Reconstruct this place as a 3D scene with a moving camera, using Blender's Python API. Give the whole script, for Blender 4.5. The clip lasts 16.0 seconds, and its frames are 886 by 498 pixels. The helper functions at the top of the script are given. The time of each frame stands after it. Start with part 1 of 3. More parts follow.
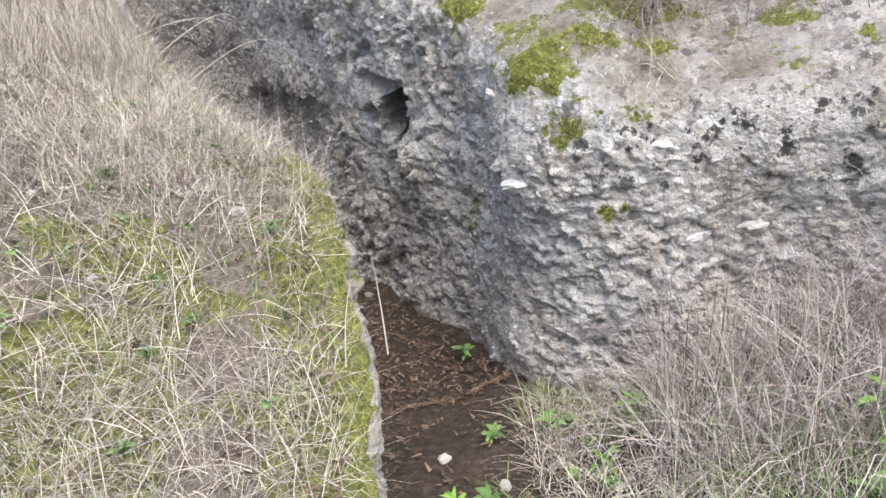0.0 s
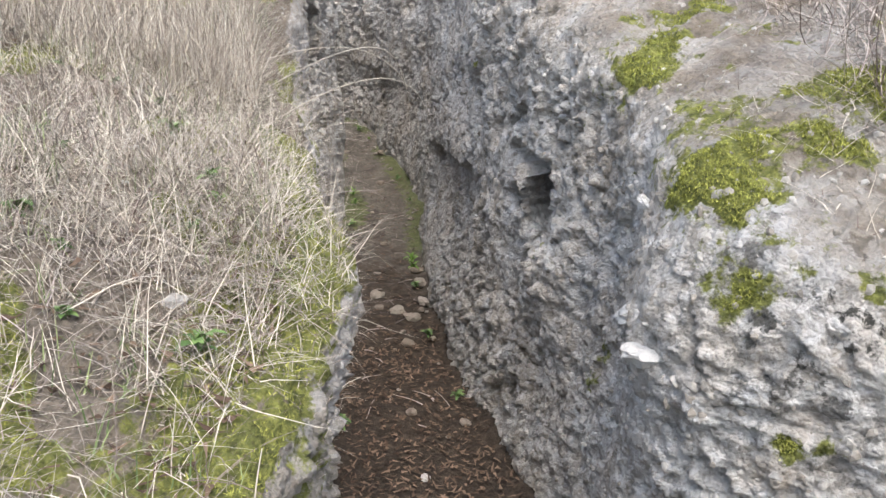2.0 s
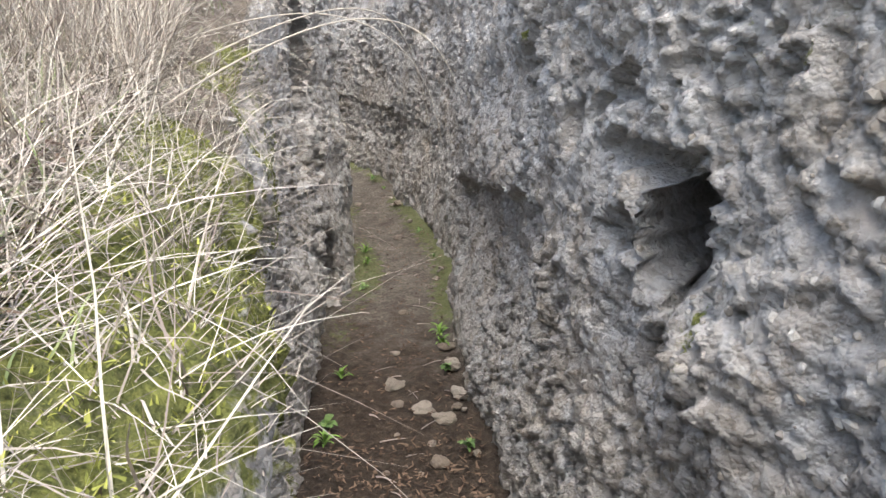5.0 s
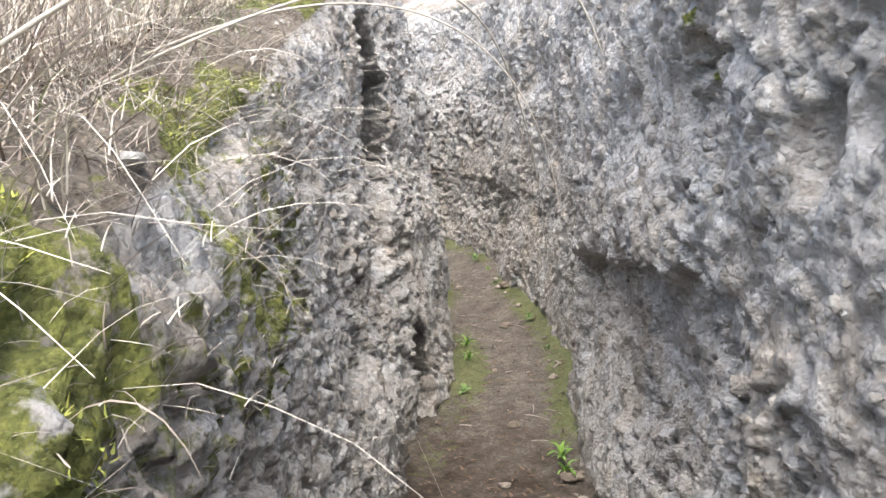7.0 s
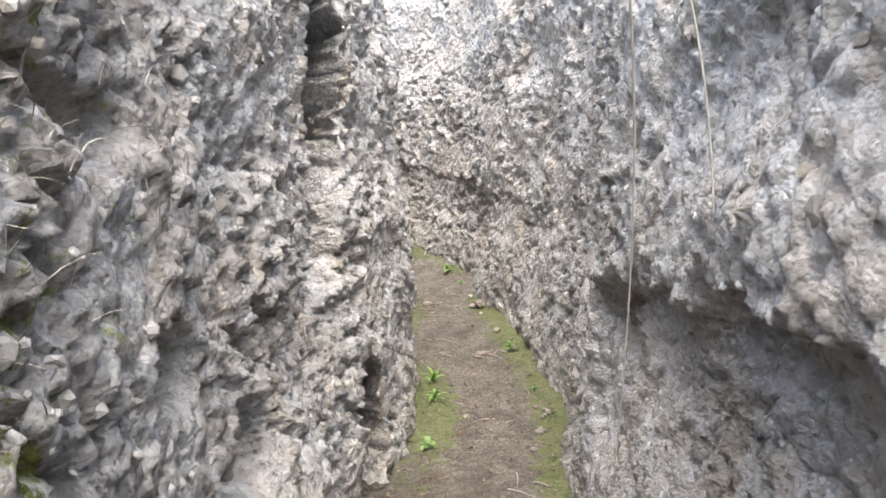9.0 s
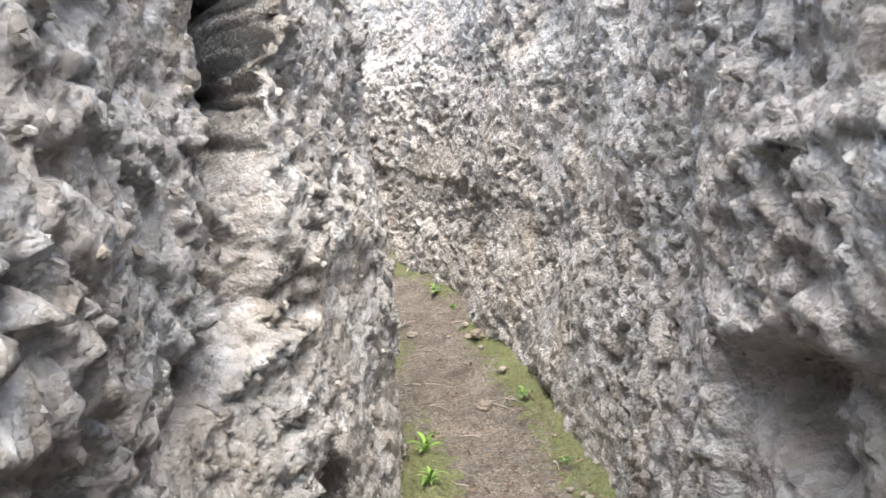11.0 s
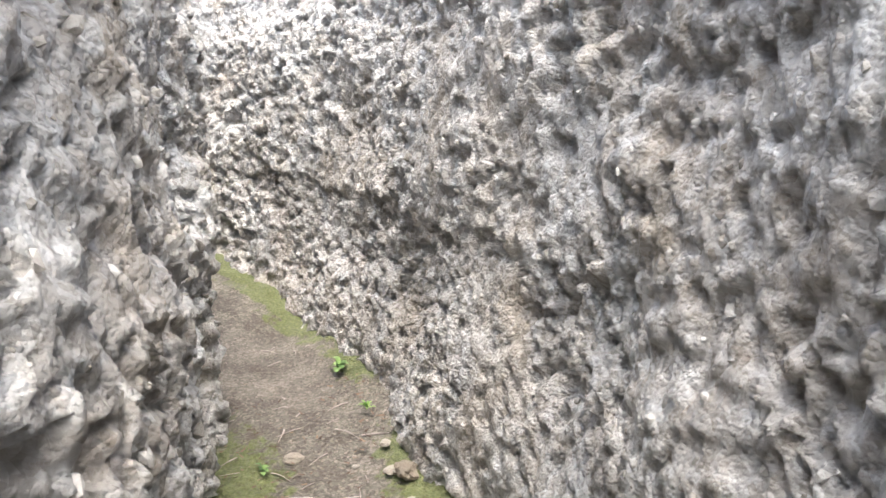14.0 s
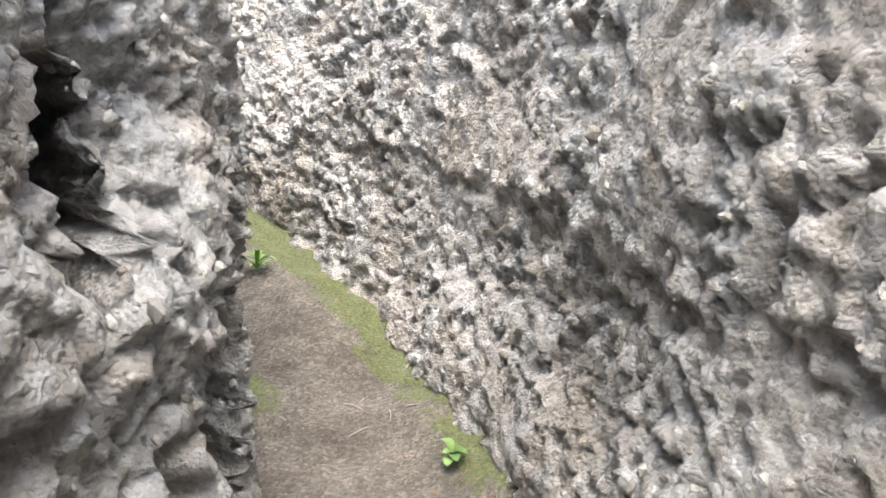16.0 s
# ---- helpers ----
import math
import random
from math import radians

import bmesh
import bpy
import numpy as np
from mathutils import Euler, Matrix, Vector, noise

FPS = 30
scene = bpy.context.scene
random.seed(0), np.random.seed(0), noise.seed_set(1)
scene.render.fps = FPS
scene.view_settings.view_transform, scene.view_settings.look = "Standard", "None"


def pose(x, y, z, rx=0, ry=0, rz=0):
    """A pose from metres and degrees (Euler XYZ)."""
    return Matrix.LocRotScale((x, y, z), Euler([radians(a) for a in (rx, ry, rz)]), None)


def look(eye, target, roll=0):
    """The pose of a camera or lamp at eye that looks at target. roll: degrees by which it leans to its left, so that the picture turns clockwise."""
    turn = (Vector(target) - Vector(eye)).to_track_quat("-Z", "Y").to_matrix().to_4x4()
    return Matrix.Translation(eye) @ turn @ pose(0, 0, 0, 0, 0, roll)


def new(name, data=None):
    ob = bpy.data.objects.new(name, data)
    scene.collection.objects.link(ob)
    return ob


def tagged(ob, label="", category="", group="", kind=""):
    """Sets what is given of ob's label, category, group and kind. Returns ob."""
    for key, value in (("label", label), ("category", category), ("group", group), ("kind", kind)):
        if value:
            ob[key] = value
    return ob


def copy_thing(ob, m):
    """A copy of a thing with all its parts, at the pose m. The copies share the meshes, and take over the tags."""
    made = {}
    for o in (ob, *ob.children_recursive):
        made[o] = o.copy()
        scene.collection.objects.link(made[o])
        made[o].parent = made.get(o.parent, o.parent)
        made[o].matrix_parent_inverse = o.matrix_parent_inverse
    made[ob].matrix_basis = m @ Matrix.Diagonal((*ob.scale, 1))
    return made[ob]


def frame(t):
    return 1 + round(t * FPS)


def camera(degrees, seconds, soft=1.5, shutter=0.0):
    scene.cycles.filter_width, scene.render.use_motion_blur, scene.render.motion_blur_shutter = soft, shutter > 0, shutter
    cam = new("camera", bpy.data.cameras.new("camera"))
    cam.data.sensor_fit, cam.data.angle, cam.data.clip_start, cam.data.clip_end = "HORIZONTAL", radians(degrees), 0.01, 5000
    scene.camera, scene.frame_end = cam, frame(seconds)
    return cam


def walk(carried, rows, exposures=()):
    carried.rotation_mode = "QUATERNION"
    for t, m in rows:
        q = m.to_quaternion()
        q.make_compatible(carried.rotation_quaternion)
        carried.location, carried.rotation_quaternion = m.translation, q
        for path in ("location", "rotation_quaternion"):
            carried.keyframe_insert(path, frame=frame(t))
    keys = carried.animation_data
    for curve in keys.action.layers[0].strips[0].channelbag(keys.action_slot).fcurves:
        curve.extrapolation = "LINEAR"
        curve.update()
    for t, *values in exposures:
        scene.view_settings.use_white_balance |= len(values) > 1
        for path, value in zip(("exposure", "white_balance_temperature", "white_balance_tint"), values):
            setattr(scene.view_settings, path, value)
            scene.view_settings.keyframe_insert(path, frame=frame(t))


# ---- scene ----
cam = camera(59.7, 16.0)
METRES, EYE, TILT, LEAN, TURN = 10.5, 1.45, -23.0, 4.0, 14.0
ROWS = [
    (0.0, 0.0, 0.0, 0.0, 0.0, 0.0, 0.0),
    (0.5, 0.006, 0.0287, 0.0116, 2.48, 2.01, -3.0),
    (1.0, 0.0151, 0.0557, 0.0217, 6.01, 4.2, -6.98),
    (1.5, 0.0184, 0.088, 0.0278, 10.82, 4.84, -11.02),
    (2.0, 0.0324, 0.1152, 0.029, 15.74, 3.39, -13.74),
    (2.5, 0.0228, 0.1303, 0.0303, 18.77, 1.57, -15.0),
    (3.0, 0.0248, 0.1526, 0.0338, 19.34, 1.11, -15.19),
    (5.5, -0.0275, 0.2833, 0.0464, 19.69, 8.6, -9.96),
    (6.0, -0.0317, 0.3036, 0.0505, 23.54, 8.73, -9.93),
    (6.5, -0.0441, 0.3276, 0.0513, 25.55, 10.19, -9.94),
    (7.0, -0.0568, 0.356, 0.0645, 26.48, 11.48, -10.5),
    (7.5, -0.0704, 0.3867, 0.0734, 26.71, 11.51, -12.04),
    (8.0, -0.0906, 0.4137, 0.08, 25.65, 11.93, -13.38),
    (8.5, -0.1004, 0.4334, 0.0855, 23.95, 12.15, -13.65),
    (11.0, -0.1702, 0.5599, 0.122, 22.27, 13.33, -11.12),
    (11.5, -0.1852, 0.5915, 0.1314, 22.99, 14.97, -11.12),
    (12.0, -0.2018, 0.6242, 0.1424, 22.6, 15.38, -10.78),
    (12.5, -0.2149, 0.6554, 0.1547, 20.95, 15.08, -10.73),
    (13.0, -0.2278, 0.6817, 0.1649, 19.17, 14.2, -11.05),
    (13.5, -0.2439, 0.7118, 0.1789, 17.29, 14.44, -11.18),
    (14.0, -0.2561, 0.7486, 0.1934, 16.34, 15.41, -11.73),
    (14.5, -0.2701, 0.7833, 0.2079, 16.57, 15.77, -13.16),
    (15.0, -0.2853, 0.817, 0.224, 18.53, 14.49, -15.21),
    (15.5, -0.3, 0.8434, 0.2375, 22.16, 12.47, -16.78),
    (16.0, -0.3213, 0.8692, 0.2444, 25.22, 10.97, -17.0),
]
EXPOSURE = [(0.0, 1.05, 6100, 6), (3.2, 0.98, 6150, 6), (5.5, 1.38, 6150, 6), (8.0, 1.98, 6150, 6), (11.0, 2.2, 6150, 6), (16.0, 2.3, 6050, 5)]
walk(cam, [(t, pose(0, 0, EYE, TILT, LEAN, TURN) @ pose(METRES * x, METRES * y, METRES * z, 90 + pitch, roll, yaw)) for t, x, y, z, yaw, pitch, roll in ROWS], EXPOSURE)

# ---- light ----
world = bpy.data.worlds.new("sky")
scene.world = world
world.use_nodes = True
wn = world.node_tree
sky = wn.nodes.new("ShaderNodeTexSky")
sky.sky_type, sky.sun_disc = "NISHITA", False
sky.sun_elevation, sky.sun_rotation = radians(62), radians(139)
sky.air_density, sky.dust_density, sky.ozone_density = 1.0, 6.0, 0.6
wn.links.new(sky.outputs[0], wn.nodes["Background"].inputs[0])
wn.nodes["Background"].inputs[1].default_value = 0.15
sun = new("sun", bpy.data.lights.new("sun", "SUN"))
sun.data.energy, sun.data.angle, sun.data.color = 0.7, radians(60), (1.0, 0.98, 0.96)
sun.matrix_world = look((3.05, -3.55, 8.8), (0, 0, 0))


# ---- materials ----
class Mat:
    """A small builder of node materials."""

    def __init__(self, name, rough=0.9):
        self.mat = bpy.data.materials.new(name)
        self.mat.use_nodes = True
        self.tree = self.mat.node_tree
        self.out = self.tree.nodes["Principled BSDF"]
        self.out.inputs["Roughness"].default_value = rough
        self.out.inputs["Specular IOR Level"].default_value = 0.25
        self.geo = self.tree.nodes.new("ShaderNodeTexCoord")

    def put(self, socket, value):
        if hasattr(value, "links"):
            self.tree.links.new(value, socket)
        else:
            socket.default_value = value

    def noise(self, scale, detail=4.0, rough=0.6, stretch=None):
        n = self.tree.nodes.new("ShaderNodeTexNoise")
        n.inputs["Scale"].default_value, n.inputs["Detail"].default_value, n.inputs["Roughness"].default_value = scale, detail, rough
        src = self.geo.outputs["Object"]
        if stretch:
            m = self.tree.nodes.new("ShaderNodeMapping")
            m.inputs["Scale"].default_value = stretch
            self.tree.links.new(src, m.inputs["Vector"])
            src = m.outputs[0]
        self.tree.links.new(src, n.inputs["Vector"])
        return n.outputs["Fac"]

    def cells(self, scale, feature="F1", color=False):
        n = self.tree.nodes.new("ShaderNodeTexVoronoi")
        n.feature = feature
        n.inputs["Scale"].default_value = scale
        self.tree.links.new(self.geo.outputs["Object"], n.inputs["Vector"])
        return n.outputs["Color"] if color else n.outputs["Distance"]

    def ramp(self, fac, stops):
        n = self.tree.nodes.new("ShaderNodeValToRGB")
        while len(n.color_ramp.elements) < len(stops):
            n.color_ramp.elements.new(0.5)
        for e, (p, c) in zip(n.color_ramp.elements, stops):
            e.position = p
            e.color = (*c, 1) if not isinstance(c, (int, float)) else (c, c, c, 1)
        self.put(n.inputs["Fac"], fac)
        return n.outputs["Color"]

    def mix(self, fac, a, b, mode="MIX"):
        n = self.tree.nodes.new("ShaderNodeMix")
        n.data_type, n.blend_type = "RGBA", mode
        self.put(n.inputs[0], fac)
        self.put(n.inputs[6], a if hasattr(a, "links") else (*a, 1))
        self.put(n.inputs[7], b if hasattr(b, "links") else (*b, 1))
        return n.outputs[2]

    def math(self, op, a, b=0.0, clamp=False):
        n = self.tree.nodes.new("ShaderNodeMath")
        n.operation, n.use_clamp = op, clamp
        self.put(n.inputs[0], a)
        self.put(n.inputs[1], b)
        return n.outputs[0]

    def attr(self, name):
        n = self.tree.nodes.new("ShaderNodeAttribute")
        n.attribute_name = name
        return n.outputs["Fac"]

    def rand(self):
        return self.tree.nodes.new("ShaderNodeObjectInfo").outputs["Random"]

    def island(self):
        return self.tree.nodes.new("ShaderNodeNewGeometry").outputs["Random Per Island"]

    def bump(self, height, strength=0.5, distance=0.01):
        n = self.tree.nodes.new("ShaderNodeBump")
        n.inputs["Strength"].default_value, n.inputs["Distance"].default_value = strength, distance
        self.put(n.inputs["Height"], height)
        self.tree.links.new(n.outputs[0], self.out.inputs["Normal"])
        return self

    def done(self, color):
        self.put(self.out.inputs["Base Color"], color)
        return self.mat


def rock_material():
    m = Mat("rock", 0.93)
    broad = m.ramp(m.noise(2.2, 5), [(0.3, (0.385, 0.348, 0.305)), (0.5, (0.505, 0.478, 0.45)), (0.7, (0.575, 0.565, 0.555))])
    grey = m.ramp(m.noise(5.0, 6, 0.7, (1, 1, 0.45)), [(0.45, 0.0), (0.62, 1.0)])
    c = m.mix(m.math("MULTIPLY", grey, 0.7), broad, (0.47, 0.48, 0.495))
    pebble = m.cells(42, color=True)
    val = m.ramp(pebble, [(0.1, (0.6, 0.54, 0.46)), (0.5, (1, 0.98, 0.95)), (0.9, (1.3, 1.3, 1.3))])
    c = m.mix(0.5, c, val, "MULTIPLY")
    dark = m.ramp(m.noise(24, 6, 0.75), [(0.33, (0.5, 0.45, 0.4)), (0.48, (1, 1, 1))])
    c = m.mix(0.65, c, dark, "MULTIPLY")
    ochre = m.ramp(m.noise(3.4, 4, 0.55), [(0.56, 0.0), (0.7, 1.0)])
    c = m.mix(m.math("MULTIPLY", ochre, 0.45), c, (0.44, 0.375, 0.3))
    white = m.ramp(m.noise(9.0, 5, 0.6), [(0.56, 0.0), (0.66, 0.9)])
    c = m.mix(m.math("MULTIPLY", white, m.attr("pale")), c, (0.68, 0.67, 0.66))
    lichen = m.ramp(m.noise(13, 5, 0.65), [(0.54, 0.0), (0.6, 1.0)])
    c = m.mix(m.math("MULTIPLY", lichen, m.attr("lichen")), c, (0.07, 0.068, 0.062))
    soil_c = m.ramp(m.noise(16, 6, 0.7), [(0.3, (0.085, 0.066, 0.05)), (0.6, (0.24, 0.2, 0.155))])
    c = m.mix(m.math("MULTIPLY", m.attr("soil"), 1.0, True), c, soil_c)
    moss_c = m.ramp(m.noise(30, 5, 0.7), [(0.3, (0.07, 0.075, 0.03)), (0.52, (0.19, 0.2, 0.06)), (0.7, (0.36, 0.37, 0.1))])
    edge = m.ramp(m.math("ADD", m.attr("moss"), m.math("MULTIPLY", m.math("SUBTRACT", m.noise(19, 5, 0.7), 0.5), 1.5)), [(0.42, 0.0), (0.58, 1.0)])
    c = m.mix(edge, c, moss_c)
    h = m.math("ADD", m.math("MULTIPLY", m.noise(130, 5, 0.75), 0.7), m.math("MULTIPLY", m.math("ADD", m.cells(38), m.math("MULTIPLY", m.cells(95), 0.6)), -0.9))
    m.bump(h, 1.0, 0.013)
    return m.done(c)


def soil_material():
    m = Mat("soil", 0.96)
    c = m.ramp(m.noise(4, 6, 0.65), [(0.3, (0.1, 0.087, 0.073)), (0.7, (0.225, 0.203, 0.178))])
    grit = m.ramp(m.cells(85, color=True), [(0.15, (0.5, 0.47, 0.43)), (0.6, (1, 1, 1)), (0.93, (1.8, 1.75, 1.7))])
    c = m.mix(0.6, c, grit, "MULTIPLY")
    # darker mottled brown, mixed in by the path's own attribute
    dark_earth = m.ramp(m.noise(22, 6, 0.75), [(0.3, (0.03, 0.023, 0.018)), (0.55, (0.07, 0.053, 0.04)), (0.75, (0.14, 0.11, 0.085))])
    c = m.mix(m.ramp(m.math("ADD", m.attr("dark_earth"), m.math("MULTIPLY", m.math("SUBTRACT", m.noise(6, 4), 0.5), 0.8)), [(0.3, 0.0), (0.7, 1.0)]), c, dark_earth)
    green = m.ramp(m.math("ADD", m.attr("moss"), m.math("MULTIPLY", m.math("SUBTRACT", m.noise(14, 6, 0.7), 0.5), 1.4)), [(0.45, 0.0), (0.68, 1.0)])
    moss_c = m.ramp(m.noise(60, 4, 0.7), [(0.3, (0.075, 0.09, 0.03)), (0.7, (0.2, 0.23, 0.08))])
    c = m.mix(m.math("MULTIPLY", green, 0.7), c, moss_c)
    m.bump(m.math("ADD", m.noise(70, 6, 0.7), m.math("MULTIPLY", m.cells(90), -0.7)), 0.8, 0.012)
    return m.done(c)


ROCK, SOIL = rock_material(), soil_material()


# ---- noise on arrays ----
def hash3(i, j, k, seed):
    n = (i * 374761393 + j * 668265263 + k * 2147483647 + seed * 974634777) & 0xFFFFFFFF
    n = ((n ^ (n >> 13)) * 1274126177) & 0xFFFFFFFF
    n = ((n ^ (n >> 16)) * 2246822519) & 0xFFFFFFFF
    return ((n ^ (n >> 15)) & 0xFFFFFF) / float(0xFFFFFF)


def vnoise(p, scale, seed=0):
    """Smooth noise, -1 to 1, at points p of shape (n, 3)."""
    q = p / scale
    b = np.floor(q).astype(np.int64)
    f = q - b
    f = f * f * f * (f * (f * 6 - 15) + 10)
    r = np.zeros(len(p))
    for dx in (0, 1):
        for dy in (0, 1):
            for dz in (0, 1):
                w = (f[:, 0] if dx else 1 - f[:, 0]) * (f[:, 1] if dy else 1 - f[:, 1]) * (f[:, 2] if dz else 1 - f[:, 2])
                r += w * hash3(b[:, 0] + dx, b[:, 1] + dy, b[:, 2] + dz, seed)
    return 2 * r - 1


def fbm(p, scale, octaves=3, seed=0, gain=0.5):
    r, a, t = np.zeros(len(p)), 1.0, 0.0
    for o in range(octaves):
        r += a * vnoise(p + 7.3 * o, scale / 2 ** o, seed + o)
        t += a
        a *= gain
    return r / t * 1.5


def worley(p, scale, seed=0):
    """For scattered seeds: the distance to the nearest, in cells, its own random number, and a height on its own tilted plane."""
    q = p / scale
    b = np.floor(q).astype(np.int64)
    best, which = np.full(len(p), 9.0), np.zeros(len(p), dtype=np.int64)
    offsets = np.array([(dx, dy, dz) for dx in (-1, 0, 1) for dy in (-1, 0, 1) for dz in (-1, 0, 1)])
    for k, o in enumerate(offsets):
        c = b + o
        d = sum((q[:, a] - c[:, a] - hash3(c[:, 0], c[:, 1], c[:, 2], seed + 11 * a)) ** 2 for a in range(3))
        near = d < best
        best[near] = d[near]
        which[near] = k
    c = b + offsets[which]
    tilt = sum((q[:, a] - c[:, a] - hash3(c[:, 0], c[:, 1], c[:, 2], seed + 11 * a)) * (2 * hash3(c[:, 0], c[:, 1], c[:, 2], seed + 131 + 17 * a) - 1) for a in range(3))
    return np.sqrt(best), hash3(c[:, 0], c[:, 1], c[:, 2], seed + 77), tilt


def step(a, b, x):
    t = np.clip((x - a) / (b - a), 0, 1)
    return t * t * (3 - 2 * t)


# ---- plan ----
LEFT = np.array([(0.3, -9.0), (-0.3, -3.0), (-0.42, -0.6), (-0.45, 0.5), (-0.55, 1.2), (-0.78, 1.8), (-1.12, 2.4), (-1.5, 2.95), (-1.98, 3.45), (-2.5, 4.0), (-3.0, 4.52),
                 (-3.5, 5.08), (-4.02, 5.78), (-4.49, 6.17), (-4.86, 6.87), (-5.29, 7.5), (-5.64, 7.9), (-6.1, 8.31), (-6.63, 8.71), (-7.04, 9.23), (-7.54, 9.59), (-8.35, 9.92), (-9.6, 9.85), (-12.5, 9.3)])
RIGHT = np.array([(9.0, 1.4), (5.0, 2.3), (2.5, 2.9), (1.2, 3.08), (0.5, 3.08), (-0.1, 3.0), (-0.55, 3.18), (-0.92, 3.65), (-1.3, 4.06), (-1.78, 4.52), (-2.32, 5.06), (-2.62, 5.42), (-3.12, 6.02),
                  (-3.75, 6.8), (-4.2, 7.42), (-4.58, 7.98), (-5.08, 8.52), (-5.62, 9.02), (-6.2, 9.45), (-6.85, 9.98), (-7.45, 10.38), (-8.1, 10.62), (-9.0, 10.8), (-10.4, 10.75), (-12.8, 10.2)])
FLOOR_Y = [-9, 0, 0.65, 1.3, 2.0, 2.9, 4.0, 5.0, 6.0, 7.5, 9.0, 10.2, 10.9]
FLOOR_Z = [0.1, -0.06, -0.13, -0.28, -0.42, -0.62, -0.82, -0.94, -1.02, -1.02, -0.88, -0.62, -0.42]


def resample(points, ds):
    """A smooth curve through the points, with even steps."""
    p = np.vstack([2 * points[0] - points[1], points, 2 * points[-1] - points[-2]])
    out = []
    for i in range(1, len(p) - 2):
        a, b, c, d = p[i - 1:i + 3]
        t = np.linspace(0, 1, 60, endpoint=False)[:, None]
        out.append(0.5 * (2 * b + (c - a) * t + (2 * a - 5 * b + 4 * c - d) * t ** 2 + (3 * b - a - 3 * c + d) * t ** 3))
    c = np.vstack(out + [points[-1:]])
    s = np.concatenate([[0], np.cumsum(np.hypot(*np.diff(c, axis=0).T))])
    n = int(s[-1] / ds)
    u = np.linspace(0, s[-1], n)
    return np.stack([np.interp(u, s, c[:, 0]), np.interp(u, s, c[:, 1])], 1), u


def smooth(a, n):
    k = np.hanning(n + 2)[1:-1]
    k /= k.sum()
    pad = np.concatenate([np.repeat(a[:1], n, 0), a, np.repeat(a[-1:], n, 0)])
    return np.stack([np.convolve(pad[:, i], k, "same")[n:-n] for i in range(a.shape[1])], 1)


def curve_distance(p, curve):
    """The distance from plan points to a curve, in pieces to spare memory."""
    out = np.empty(len(p))
    for i in range(0, len(p), 4000):
        out[i:i + 4000] = np.sqrt(((p[i:i + 4000, None] - curve[None]) ** 2).sum(2).min(1))
    return out


LEFT_C, RIGHT_C = resample(LEFT, 0.1)[0], resample(RIGHT, 0.1)[0]


def floor_z(x, y):
    z = np.interp(y, FLOOR_Y, FLOOR_Z) + 0.26 * np.clip(-8.0 - x, 0, 9)
    fill = np.clip(x + 0.25 - 0.12 * (y - 2.5), 0, 9) * step(0.2, 2.2, y)
    return z + 0.42 * fill - 0.03 * np.clip(fill - 2, 0, 9)


def sheet(name, rows_of_points, material, attributes, wind=False):
    """A mesh from a grid of points (n, m, 3), with float attributes."""
    n, m, _ = rows_of_points.shape
    i = np.arange((n - 1) * m).reshape(n - 1, m)[:, :-1].ravel()
    quads = np.stack([i, i + 1, i + m + 1, i + m], 1)
    if wind:
        quads = quads[:, ::-1]
    me = bpy.data.meshes.new(name)
    me.vertices.add(n * m)
    me.vertices.foreach_set("co", rows_of_points.reshape(-1).astype(np.float32))
    me.loops.add(quads.size)
    me.loops.foreach_set("vertex_index", quads.ravel().astype(np.int32))
    me.polygons.add(len(quads))
    me.polygons.foreach_set("loop_start", np.arange(0, quads.size, 4, dtype=np.int32))
    me.update(calc_edges=True)
    for key, values in attributes.items():
        me.attributes.new(key, "FLOAT", "POINT").data.foreach_set("value", values.astype(np.float32))
    me.materials.append(material)
    return new(name, me)


def blob(s, z, s0, z0, rs, rz, hard=1.6):
    """A soft patch, 1 in its middle, on the unrolled wall."""
    return np.exp(-(((s - s0) / rs) ** 2 + ((z - z0) / rz) ** 2) ** hard)


def s_of(curve, us, x, y):
    """Where along a curve a plan point lies."""
    return us[np.argmin((curve[:, 0] - x) ** 2 + (curve[:, 1] - y) ** 2)]


